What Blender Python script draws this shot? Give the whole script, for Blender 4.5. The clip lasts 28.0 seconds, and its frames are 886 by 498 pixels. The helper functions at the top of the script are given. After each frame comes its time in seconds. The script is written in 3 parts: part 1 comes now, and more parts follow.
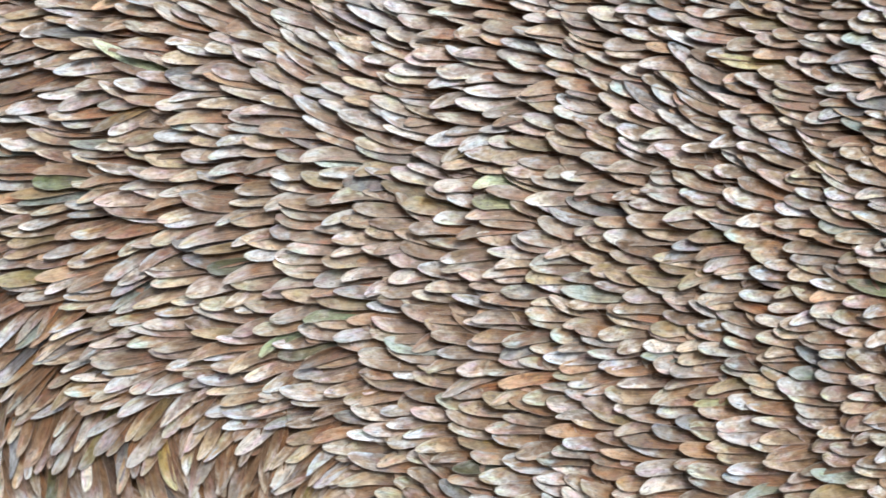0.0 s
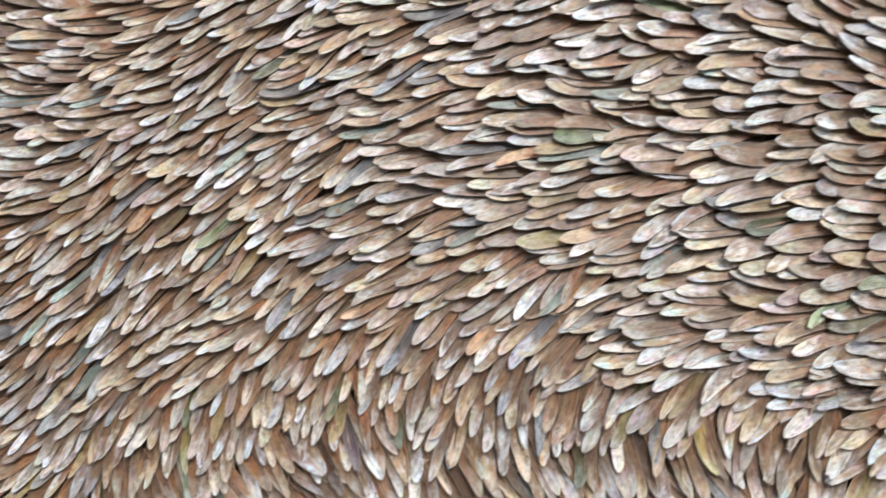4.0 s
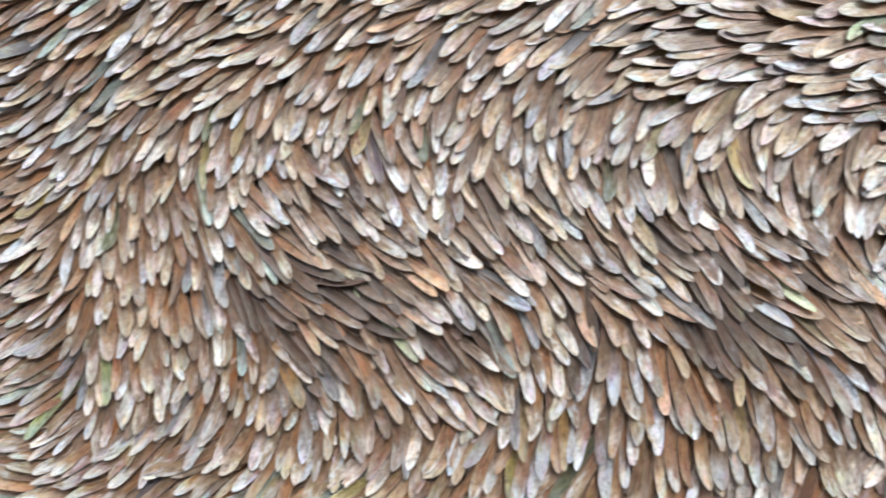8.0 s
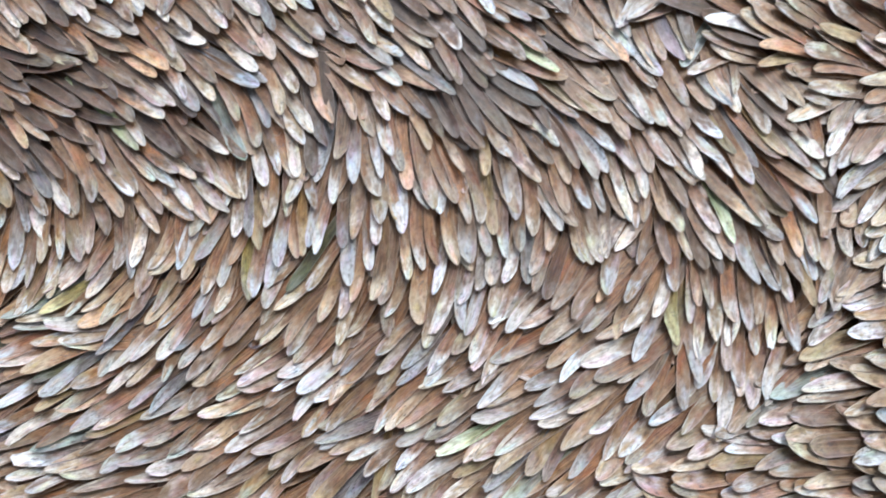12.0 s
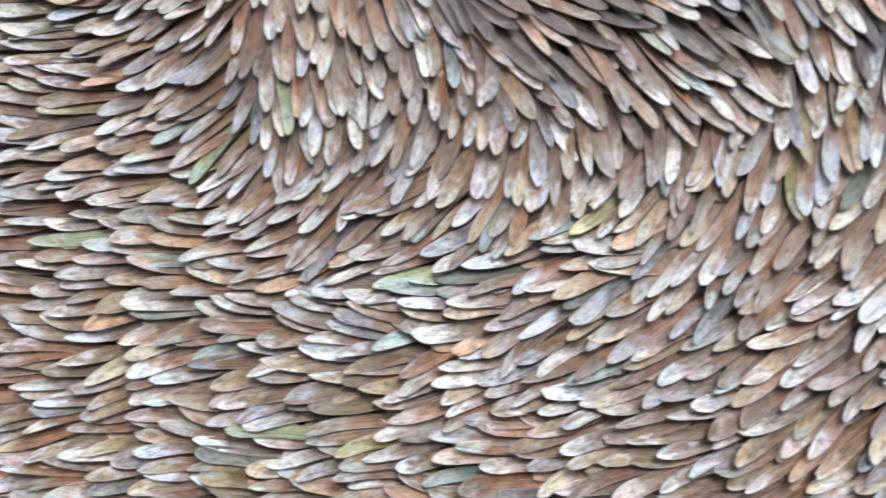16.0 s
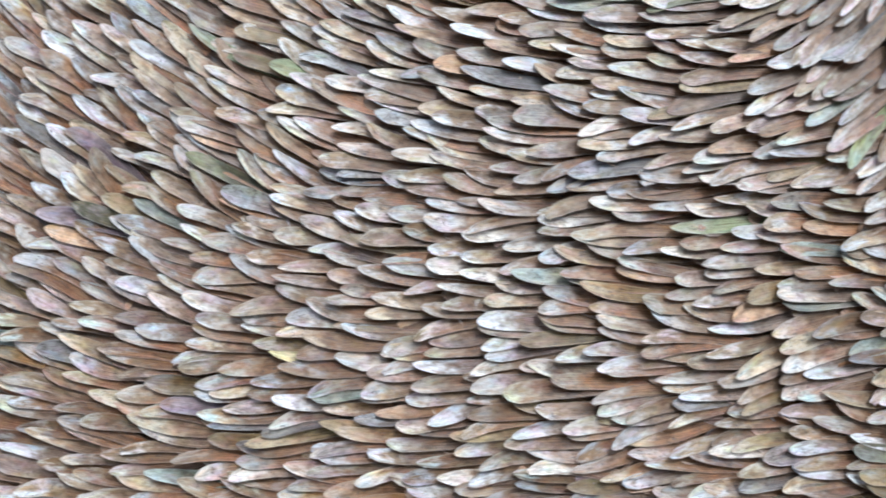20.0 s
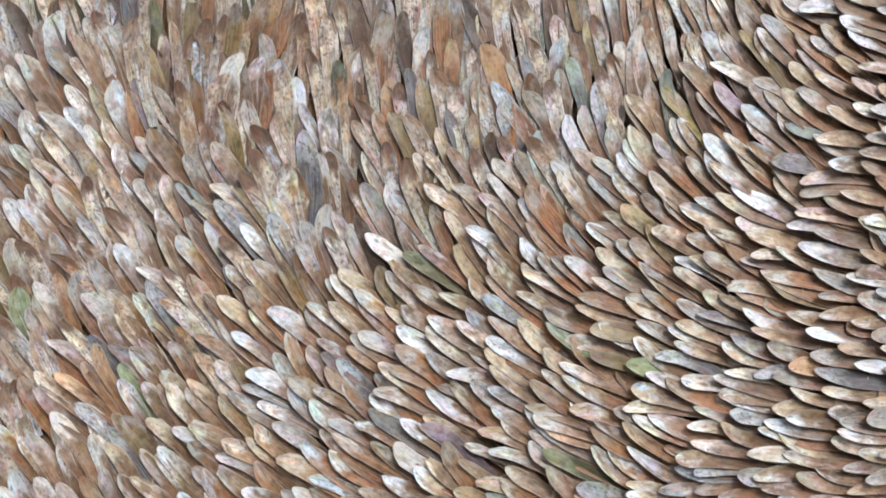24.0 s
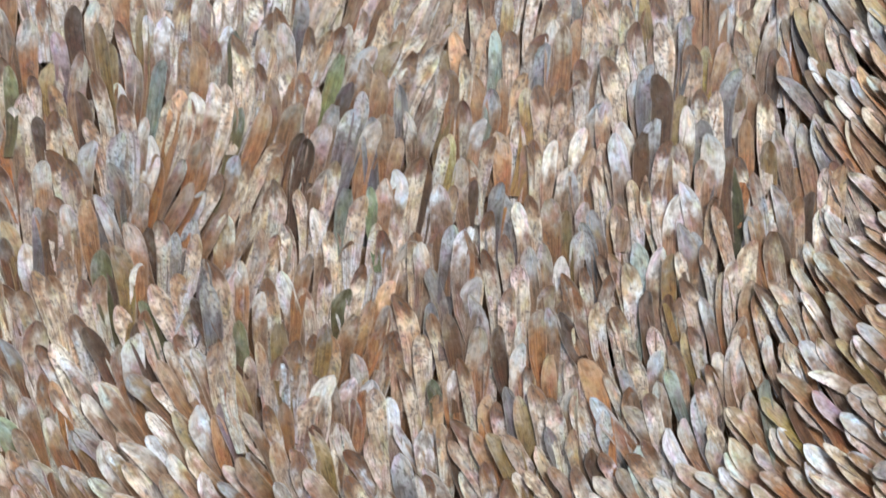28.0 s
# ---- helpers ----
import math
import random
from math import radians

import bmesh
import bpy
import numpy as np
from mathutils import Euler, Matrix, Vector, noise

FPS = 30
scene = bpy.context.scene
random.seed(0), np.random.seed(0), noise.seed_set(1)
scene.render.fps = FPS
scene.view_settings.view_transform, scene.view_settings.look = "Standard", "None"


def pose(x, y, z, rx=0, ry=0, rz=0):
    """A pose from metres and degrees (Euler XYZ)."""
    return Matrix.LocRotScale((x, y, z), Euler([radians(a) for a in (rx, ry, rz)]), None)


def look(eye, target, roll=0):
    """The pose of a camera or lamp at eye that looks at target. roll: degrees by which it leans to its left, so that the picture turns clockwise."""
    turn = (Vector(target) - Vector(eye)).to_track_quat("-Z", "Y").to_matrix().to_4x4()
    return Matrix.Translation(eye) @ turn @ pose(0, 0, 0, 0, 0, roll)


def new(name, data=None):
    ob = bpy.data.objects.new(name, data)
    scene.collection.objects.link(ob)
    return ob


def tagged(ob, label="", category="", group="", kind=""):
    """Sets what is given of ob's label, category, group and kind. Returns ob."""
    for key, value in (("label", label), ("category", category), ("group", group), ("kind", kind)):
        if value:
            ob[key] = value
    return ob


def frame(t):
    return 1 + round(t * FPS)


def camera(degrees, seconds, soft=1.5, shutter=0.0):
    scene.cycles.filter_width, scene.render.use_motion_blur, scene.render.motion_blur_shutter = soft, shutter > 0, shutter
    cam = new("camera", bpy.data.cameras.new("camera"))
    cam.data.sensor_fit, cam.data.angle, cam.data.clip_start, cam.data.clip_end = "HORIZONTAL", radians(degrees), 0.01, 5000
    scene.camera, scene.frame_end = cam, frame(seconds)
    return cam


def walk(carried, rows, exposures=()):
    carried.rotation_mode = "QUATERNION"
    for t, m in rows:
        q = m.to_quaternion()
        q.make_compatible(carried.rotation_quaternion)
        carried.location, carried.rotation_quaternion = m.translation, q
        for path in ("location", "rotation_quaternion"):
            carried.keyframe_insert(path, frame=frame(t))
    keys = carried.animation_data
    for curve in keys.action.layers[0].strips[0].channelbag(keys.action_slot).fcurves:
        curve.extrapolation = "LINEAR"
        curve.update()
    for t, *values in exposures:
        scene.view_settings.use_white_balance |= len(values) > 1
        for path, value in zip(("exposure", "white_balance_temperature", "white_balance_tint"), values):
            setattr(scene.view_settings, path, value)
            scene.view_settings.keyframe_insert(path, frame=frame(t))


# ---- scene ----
# light
EXPO, SUN_EL, SUN_AZ, SKY, SUN, SUN_W = 1.02, 44.0, -25.0, 0.165, 0.85, 16.0

# camera path: seconds, eye, point of the panel looked at (x, z), lean
ROWS = [
    (0, (0.0266, -0.5305, 1.5329), (0.0625, 1.5587), 0.51),
    (0.5, (-0.0003, -0.5213, 1.5322), (0.0280, 1.5558), 0.44),
    (1, (-0.0335, -0.5102, 1.5325), (-0.0103, 1.5587), 0.88),
    (1.5, (-0.0708, -0.5076, 1.5303), (-0.0521, 1.5589), 0.63),
    (2, (-0.1112, -0.5029, 1.5260), (-0.1013, 1.5533), 0.74),
    (2.5, (-0.1430, -0.4966, 1.5241), (-0.1424, 1.5486), 0.84),
    (3, (-0.1826, -0.4891, 1.5216), (-0.1951, 1.5464), 0.70),
    (3.5, (-0.2243, -0.4826, 1.5179), (-0.2467, 1.5433), 0.64),
    (4, (-0.2616, -0.4767, 1.5036), (-0.2938, 1.5281), 0.80),
    (4.5, (-0.2850, -0.4712, 1.4838), (-0.3254, 1.5052), 0.90),
    (6.5, (-0.3106, -0.4647, 1.3819), (-0.3649, 1.4073), 2.30),
    (7, (-0.3108, -0.4639, 1.3504), (-0.3630, 1.3786), 2.91),
    (7.5, (-0.3024, -0.4600, 1.3210), (-0.3493, 1.3461), 3.79),
    (8, (-0.2745, -0.4555, 1.3170), (-0.3060, 1.3463), 2.27),
    (8.5, (-0.2309, -0.4505, 1.3087), (-0.2502, 1.3465), 1.39),
    (9, (-0.2016, -0.4396, 1.3039), (-0.2124, 1.3406), 1.30),
    (9.5, (-0.1678, -0.4372, 1.2964), (-0.1660, 1.3379), 0.83),
    (10, (-0.1463, -0.4295, 1.2863), (-0.1372, 1.3241), 0.13),
    (10.5, (-0.1336, -0.4243, 1.2705), (-0.1223, 1.3032), -0.03),
    (11, (-0.1307, -0.4214, 1.2486), (-0.1190, 1.2778), -0.56),
    (11.5, (-0.1372, -0.4169, 1.2175), (-0.1300, 1.2422), -0.67),
    (13.5, (-0.2642, -0.3938, 1.1790), (-0.2516, 1.1929), -2.19),
    (14, (-0.3004, -0.3867, 1.1680), (-0.2897, 1.1847), -2.19),
    (14.5, (-0.3325, -0.3827, 1.1662), (-0.3263, 1.1880), -1.80),
    (15, (-0.3643, -0.3826, 1.1670), (-0.3624, 1.1879), -1.26),
    (15.5, (-0.3883, -0.3757, 1.1663), (-0.3904, 1.1851), -1.10),
    (16, (-0.4215, -0.3747, 1.1663), (-0.4355, 1.1807), -1.02),
    (16.5, (-0.4543, -0.3716, 1.1709), (-0.4784, 1.1846), -1.05),
    (17, (-0.4886, -0.3675, 1.1719), (-0.5136, 1.1782), -0.73),
    (17.5, (-0.5239, -0.3626, 1.1656), (-0.5411, 1.1713), -0.76),
    (18, (-0.5657, -0.3677, 1.1708), (-0.5762, 1.1736), -0.45),
    (18.5, (-0.6152, -0.3667, 1.1731), (-0.6251, 1.1723), -0.50),
    (19, (-0.6639, -0.3645, 1.1679), (-0.6758, 1.1660), -0.68),
    (19.5, (-0.7020, -0.3660, 1.1739), (-0.7185, 1.1734), -0.45),
    (20, (-0.7445, -0.3688, 1.1824), (-0.7618, 1.1792), -0.47),
    (20.5, (-0.7842, -0.3729, 1.1857), (-0.8078, 1.1827), 0.66),
    (21, (-0.8252, -0.3790, 1.2027), (-0.8557, 1.1969), 0.27),
    (21.5, (-0.8534, -0.3800, 1.2224), (-0.8892, 1.2209), -0.05),
    (22, (-0.8741, -0.3821, 1.2392), (-0.9096, 1.2397), 0.28),
    (22.5, (-0.8914, -0.3827, 1.2670), (-0.9212, 1.2706), 0.36),
    (24.5, (-0.9546, -0.3777, 1.3436), (-0.9501, 1.3484), -0.30),
    (25, (-0.9706, -0.3720, 1.3653), (-0.9596, 1.3679), -0.43),
    (25.5, (-0.9772, -0.3710, 1.3902), (-0.9622, 1.3935), -0.27),
    (26, (-0.9923, -0.3770, 1.4058), (-0.9815, 1.4135), -0.88),
    (26.5, (-0.9964, -0.3748, 1.4211), (-0.9825, 1.4261), -1.09),
    (27, (-0.9934, -0.3723, 1.4400), (-0.9777, 1.4447), -1.43),
    (27.5, (-0.9963, -0.3701, 1.4597), (-0.9789, 1.4662), -1.51),
    (28, (-1.0028, -0.3724, 1.4837), (-0.9881, 1.4937), -1.41),
]
cam = camera(62, 28.0, soft=1.7, shutter=0.5)
walk(cam, [(t, look(eye, (x, 0.0, z), lean)) for t, eye, (x, z), lean in ROWS], exposures=[(t, EXPO + e, k, 5.0) for t, e, k in ((0.0, -0.06, 6180), (4.0, -0.03, 6120), (7.0, 0.05, 6030), (11.0, 0.12, 5770), (15.0, 0.08, 5630), (20.0, -0.11, 5650), (25.0, 0.11, 5980), (28.0, 0.17, 6000))])

# overcast daylight from high in front of the wall
world = bpy.data.worlds.new("world")
scene.world = world
world.use_nodes = True
sky = world.node_tree.nodes.new("ShaderNodeTexSky")
sky.sky_type, sky.sun_disc = "NISHITA", False
sky.sun_elevation, sky.sun_rotation = radians(SUN_EL), radians(180 + SUN_AZ)
sky.air_density, sky.dust_density, sky.ozone_density = 1.0, 2.5, 1.0
cloud_veil = world.node_tree.nodes.new("ShaderNodeHueSaturation")
cloud_veil.inputs["Saturation"].default_value = 0.5
world.node_tree.links.new(sky.outputs[0], cloud_veil.inputs["Color"])
world.node_tree.links.new(cloud_veil.outputs[0], world.node_tree.nodes["Background"].inputs[0])
world.node_tree.nodes["Background"].inputs[1].default_value = SKY
sun = new("sun", bpy.data.lights.new("sun", "SUN"))
sun.data.energy, sun.data.angle, sun.data.color = SUN, radians(SUN_W), (1.0, 0.975, 0.94)
el, az = radians(SUN_EL), radians(SUN_AZ)
sun.matrix_world = look((0, 0, 8), (8 * math.sin(az) * math.cos(el), 8 * math.cos(az) * math.cos(el), 8 - 8 * math.sin(el)))

LIFT = 1.5  # height of the panel's middle line above the ground
rng = np.random.RandomState(7)


# ---- materials ----
def nodes_of(name):
    m = bpy.data.materials.new(name)
    m.use_nodes = True
    t = m.node_tree
    return m, t, t.nodes["Principled BSDF"]


def add(t, kind, **sets):
    n = t.nodes.new("ShaderNode" + kind)
    for key, value in sets.items():
        n.inputs[key].default_value = value
    return n


def mathn(t, op, a, b=None, clamp=False):
    n = t.nodes.new("ShaderNodeMath")
    n.operation, n.use_clamp = op, clamp
    for i, v in enumerate((a, b)):
        if v is None:
            continue
        if isinstance(v, (int, float)):
            n.inputs[i].default_value = v
        else:
            t.links.new(v, n.inputs[i])
    return n.outputs[0]


def ramp(t, fac, stops):
    n = t.nodes.new("ShaderNodeValToRGB")
    e = n.color_ramp.elements
    while len(e) < len(stops):
        e.new(0.5)
    for item, (at, c) in zip(e, stops):
        item.position, item.color = at, (*c, 1.0)
    t.links.new(fac, n.inputs[0])
    return n.outputs[0]


def mix(t, fac, a, b, how="MIX"):
    n = t.nodes.new("ShaderNodeMix")
    n.data_type, n.blend_type = "RGBA", how
    for sock, v in ((n.inputs[0], fac), (n.inputs[6], a), (n.inputs[7], b)):
        if isinstance(v, float):
            sock.default_value = v
        elif isinstance(v, tuple):
            sock.default_value = (*v, 1.0)
        else:
            t.links.new(v, sock)
    return n.outputs[2]


def leaf_material(name, tones, base, spots=0.5, veil=0.68, lean=10.0, island=False, streak=0.46, tips=0.0):
    """Dry wing: tones vary from leaf to leaf, fibres run lengthwise, mildew specks, browner towards the stalk end."""
    m, t, b = nodes_of(name)
    uv = t.nodes.new("ShaderNodeUVMap")
    rnd = add(t, "NewGeometry").outputs["Random Per Island"] if island else add(t, "ObjectInfo").outputs["Random"]
    seed = mathn(t, "MULTIPLY", rnd, 91.0)
    split = t.nodes.new("ShaderNodeSeparateXYZ")
    t.links.new(uv.outputs[0], split.inputs[0])
    along, across = split.outputs[0], split.outputs[1]

    def tex(sx, sy, detail, rough, shift):
        c = t.nodes.new("ShaderNodeCombineXYZ")
        t.links.new(mathn(t, "MULTIPLY", along, sx), c.inputs[0])
        t.links.new(mathn(t, "MULTIPLY", across, sy), c.inputs[1])
        t.links.new(mathn(t, "ADD", seed, shift), c.inputs[2])
        n = add(t, "TexNoise", Scale=1.0, Detail=detail, Roughness=rough)
        t.links.new(c.outputs[0], n.inputs["Vector"])
        return n.outputs[0]

    fibre = tex(35.0, 2300.0, 3.0, 0.65, 0.0)
    blotch = tex(120.0, 210.0, 3.0, 0.55, 11.0)
    speck = tex(750.0, 900.0, 2.0, 0.5, 23.0)
    cloud = tex(105.0, 180.0, 4.0, 0.6, 37.0)
    # the leaf's own tone
    tone = ramp(t, rnd, tones)
    shade = mathn(t, "FRACT", mathn(t, "MULTIPLY", rnd, 17.3))
    tone = mix(t, 1.0, tone, ramp(t, shade, [(0.0, (0.44, 0.39, 0.35)), (0.45, (0.80, 0.77, 0.74)), (1.0, (1.25, 1.24, 1.23))]), "MULTIPLY")
    # weathered pale veil, towards the tip, and brown blotches
    tipward = mathn(t, "MULTIPLY", mathn(t, "SUBTRACT", along, 0.004), lean)
    pale = mathn(t, "MULTIPLY", mathn(t, "SUBTRACT", mathn(t, "ADD", cloud, mathn(t, "MULTIPLY", tipward, 0.6)), 0.47), 5.0, True)
    chalk = ramp(t, mathn(t, "FRACT", mathn(t, "MULTIPLY", rnd, 7.7)), [(0.0, (0.58, 0.70, 0.84)), (0.2, (0.80, 0.85, 0.90)), (0.4, (0.88, 0.87, 0.85)), (0.6, (0.64, 0.72, 0.66)), (0.8, (0.80, 0.72, 0.60)), (1.0, (0.72, 0.64, 0.70))])
    worn = mathn(t, "MULTIPLY", mathn(t, "ADD", mathn(t, "FRACT", mathn(t, "MULTIPLY", rnd, 23.9)), 0.30), veil * 1.25, True)
    col = mix(t, mathn(t, "MULTIPLY", pale, worn), tone, chalk)
    brown = mathn(t, "MULTIPLY", mathn(t, "SUBTRACT", blotch, mathn(t, "ADD", tipward, 0.50)), 4.5, True)
    col = mix(t, mathn(t, "MULTIPLY", brown, 0.75), col, base)
    # stalk end, where the fibres show, rusty on some leaves and umber on others
    foot = mathn(t, "MULTIPLY", mathn(t, "SUBTRACT", mathn(t, "SUBTRACT", mathn(t, "MULTIPLY", mathn(t, "ADD", blotch, fibre), 0.022), mathn(t, "ADD", mathn(t, "MULTIPLY", mathn(t, "FRACT", mathn(t, "MULTIPLY", rnd, 71.3)), 0.009), 0.0095)), along), 85.0, True)
    ruddy = mathn(t, "FRACT", mathn(t, "MULTIPLY", rnd, 31.7))
    stalk = mix(t, 1.0, base, ramp(t, ruddy, [(0.0, (0.65, 0.70, 0.76)), (0.55, (0.85, 0.90, 0.95)), (0.8, (1.08, 1.03, 0.96)), (1.0, (1.30, 1.10, 0.90))]), "MULTIPLY")
    col = mix(t, mathn(t, "MULTIPLY", foot, 0.35 if tips else 0.80), col, stalk)
    if tips:
        # brown tips, the shade on tips that curl outward painted in, and rusty drifts
        tip_shade = mathn(t, "MULTIPLY", mathn(t, "SUBTRACT", mathn(t, "ADD", along, mathn(t, "MULTIPLY", blotch, 0.02)), 0.0150), 150.0, True)
        some = mathn(t, "MULTIPLY", mathn(t, "SUBTRACT", mathn(t, "FRACT", mathn(t, "MULTIPLY", rnd, 53.1)), 0.32), 3.0, True)
        col = mix(t, mathn(t, "MULTIPLY", mathn(t, "MULTIPLY", tip_shade, some), tips), col, (0.135, 0.068, 0.036))
        rusty = mathn(t, "MULTIPLY", mathn(t, "SUBTRACT", tex(60.0, 120.0, 3.0, 0.55, 83.0), 0.58), 9.0, True)
        col = mix(t, mathn(t, "MULTIPLY", rusty, 0.6), col, stalk)
    # black mould in patches
    mould = mathn(t, "MULTIPLY", mathn(t, "SUBTRACT", tex(480.0, 620.0, 2.0, 0.5, 97.0), 0.585 if spots < 0.8 else 0.545), 12.0, True)
    mould = mathn(t, "MULTIPLY", mould, mathn(t, "MULTIPLY", mathn(t, "SUBTRACT", tex(70.0, 110.0, 1.0, 0.5, 101.0), 0.46 if spots < 0.8 else 0.36), 7.0, True))
    col = mix(t, mathn(t, "MULTIPLY", mould, 0.75), col, (0.12, 0.10, 0.095))
    f = mathn(t, "MULTIPLY", mathn(t, "SUBTRACT", fibre, 0.40), 4.0, True)
    grain = mathn(t, "ADD", mathn(t, "MULTIPLY", foot, 0.6), streak)
    col = mix(t, grain, col, mix(t, f, (0.48, 0.40, 0.33), (1.15, 1.13, 1.11)), "MULTIPLY")
    # soft drift of hue, rusty to bluish
    drift = tex(95.0, 210.0, 2.0, 0.5, 61.0)
    col = mix(t, 0.75, col, ramp(t, drift, [(0.28, (1.16, 0.90, 0.66)), (0.44, (1.0, 0.99, 0.97)), (0.56, (1.0, 1.0, 1.0)), (0.70, (0.82, 0.98, 1.14))]), "MULTIPLY")
    tinge = tex(75.0, 140.0, 2.0, 0.5, 131.0)
    col = mix(t, 0.9, col, ramp(t, tinge, [(0.28, (0.98, 1.03, 0.78)), (0.42, (1.0, 1.0, 1.0)), (0.54, (1.0, 1.0, 1.0)), (0.70, (1.03, 0.87, 1.02))]), "MULTIPLY")
    # smudges
    smudge = tex(190.0, 300.0, 3.0, 0.55, 151.0)
    col = mix(t, 0.8, col, ramp(t, smudge, [(0.33, (0.52, 0.48, 0.45)), (0.48, (0.98, 0.97, 0.96)), (0.56, (1.0, 1.0, 1.0)), (0.70, (1.22, 1.24, 1.26))]), "MULTIPLY")
    # fine mottling
    mott = tex(420.0, 620.0, 3.0, 0.6, 71.0)
    col = mix(t, 0.36, col, ramp(t, mott, [(0.34, (0.55, 0.50, 0.46)), (0.52, (1.0, 1.0, 1.0)), (0.68, (1.18, 1.17, 1.16))]), "MULTIPLY")
    # bleached margin
    edge = mathn(t, "MULTIPLY", mathn(t, "SUBTRACT", mathn(t, "ABSOLUTE", across), 0.0042), 1200.0, True)
    col = mix(t, mathn(t, "MULTIPLY", edge, mathn(t, "MULTIPLY", blotch, 0.25)), col, (0.74, 0.68, 0.62))
    # mildew specks
    dot = mathn(t, "MULTIPLY", mathn(t, "SUBTRACT", speck, 0.57), 9.0, True)
    dot = mathn(t, "MULTIPLY", dot, mathn(t, "MULTIPLY", mathn(t, "SUBTRACT", cloud, 0.40), 5.0, True))
    col = mix(t, mathn(t, "MULTIPLY", dot, spots), col, (0.16, 0.13, 0.13))
    col = mix(t, 1.0, col, (0.92, 0.92, 0.92), "DARKEN")
    t.links.new(col, b.inputs["Base Color"])
    t.links.new(mathn(t, "ADD", mathn(t, "MULTIPLY", blotch, 0.25), 0.34), b.inputs["Roughness"])
    b.inputs["Specular IOR Level"].default_value = 0.42
    bump = add(t, "Bump", Strength=0.5, Distance=0.00025)
    t.links.new(mathn(t, "ADD", fibre, mathn(t, "ADD", blotch, mott)), bump.inputs["Height"])
    t.links.new(bump.outputs[0], b.inputs["Normal"])
    return m


TAN = [(0.0, (0.46, 0.36, 0.24)), (0.3, (0.52, 0.43, 0.31)), (0.6, (0.40, 0.29, 0.18)), (0.8, (0.56, 0.48, 0.35)), (1.0, (0.36, 0.24, 0.135))]
ROSE = [(0.0, (0.47, 0.38, 0.35)), (0.4, (0.54, 0.44, 0.39)), (0.7, (0.46, 0.37, 0.35)), (1.0, (0.52, 0.40, 0.33))]
GREY = [(0.0, (0.46, 0.44, 0.42)), (0.5, (0.52, 0.50, 0.48)), (1.0, (0.42, 0.39, 0.37))]
RUST = (0.28, 0.14, 0.060)
UMBER = (0.245, 0.134, 0.066)
LEAVES = {
    "tan": (TAN, UMBER, 0.5), "rose": (ROSE, UMBER, 0.4), "grey": (GREY, UMBER, 0.6),
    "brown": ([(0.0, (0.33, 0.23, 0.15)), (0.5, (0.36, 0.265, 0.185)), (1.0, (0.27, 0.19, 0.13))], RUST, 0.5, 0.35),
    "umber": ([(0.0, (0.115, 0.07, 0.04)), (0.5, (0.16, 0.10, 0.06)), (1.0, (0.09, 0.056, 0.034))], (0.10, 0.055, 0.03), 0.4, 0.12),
    # brown gathers at the tips, painting in the shade of upright leaves
    "cream": ([(0.0, (0.76, 0.67, 0.50)), (0.25, (0.82, 0.79, 0.71)), (0.45, (0.50, 0.38, 0.27)), (0.65, (0.76, 0.73, 0.68)), (0.85, (0.66, 0.53, 0.37)), (1.0, (0.52, 0.36, 0.23))], (0.26, 0.135, 0.07), 0.9, 0.85, -13.0, False, 0.40, 0.85),
    "white": ([(0.0, (0.68, 0.66, 0.62)), (0.5, (0.74, 0.71, 0.66)), (1.0, (0.66, 0.66, 0.65))], UMBER, 0.3, 0.4, 4.0),
    "blue_white": ([(0.0, (0.62, 0.66, 0.72)), (1.0, (0.68, 0.71, 0.76))], UMBER, 0.3, 0.4, 4.0),
    "blue_grey": ([(0.0, (0.34, 0.36, 0.39)), (1.0, (0.44, 0.46, 0.48))], (0.16, 0.14, 0.14), 0.8, 0.2),
    "green": ([(0.0, (0.30, 0.37, 0.22)), (1.0, (0.38, 0.44, 0.28))], (0.20, 0.24, 0.11), 0.4, 0.2),
    "pale_green": ([(0.0, (0.55, 0.62, 0.42)), (1.0, (0.58, 0.66, 0.48))], (0.40, 0.44, 0.22), 0.3, 0.2),
    "dark_green": ([(0.0, (0.13, 0.15, 0.07)), (1.0, (0.18, 0.19, 0.10))], (0.10, 0.09, 0.04), 0.4, 0.2),
    "teal": ([(0.0, (0.42, 0.50, 0.47)), (1.0, (0.36, 0.44, 0.42))], (0.22, 0.24, 0.20), 0.4, 0.2),
    "yellow": ([(0.0, (0.58, 0.54, 0.28)), (1.0, (0.54, 0.52, 0.30))], (0.34, 0.26, 0.08), 0.3, 0.2),
    "ochre": ([(0.0, (0.36, 0.28, 0.15)), (1.0, (0.42, 0.33, 0.20))], (0.24, 0.16, 0.06), 0.4, 0.2),
    "orange": ([(0.0, (0.54, 0.34, 0.20)), (1.0, (0.58, 0.40, 0.25))], (0.32, 0.16, 0.07), 0.3, 0.2),
    "purple": ([(0.0, (0.32, 0.26, 0.30)), (1.0, (0.38, 0.31, 0.35))], (0.18, 0.13, 0.14), 0.4, 0.2),
}
MAT = {key: leaf_material("dry_leaf_" + key, *spec) for key, spec in LEAVES.items()}
MAT_UNDER = leaf_material("dry_leaf_under", [(0.0, (0.32, 0.185, 0.105)), (1.0, (0.40, 0.26, 0.155))], UMBER, 0.4, 0.25, island=True)
MAT_FILL = leaf_material("dry_leaf_mixed", TAN, UMBER, 0.5, island=True)


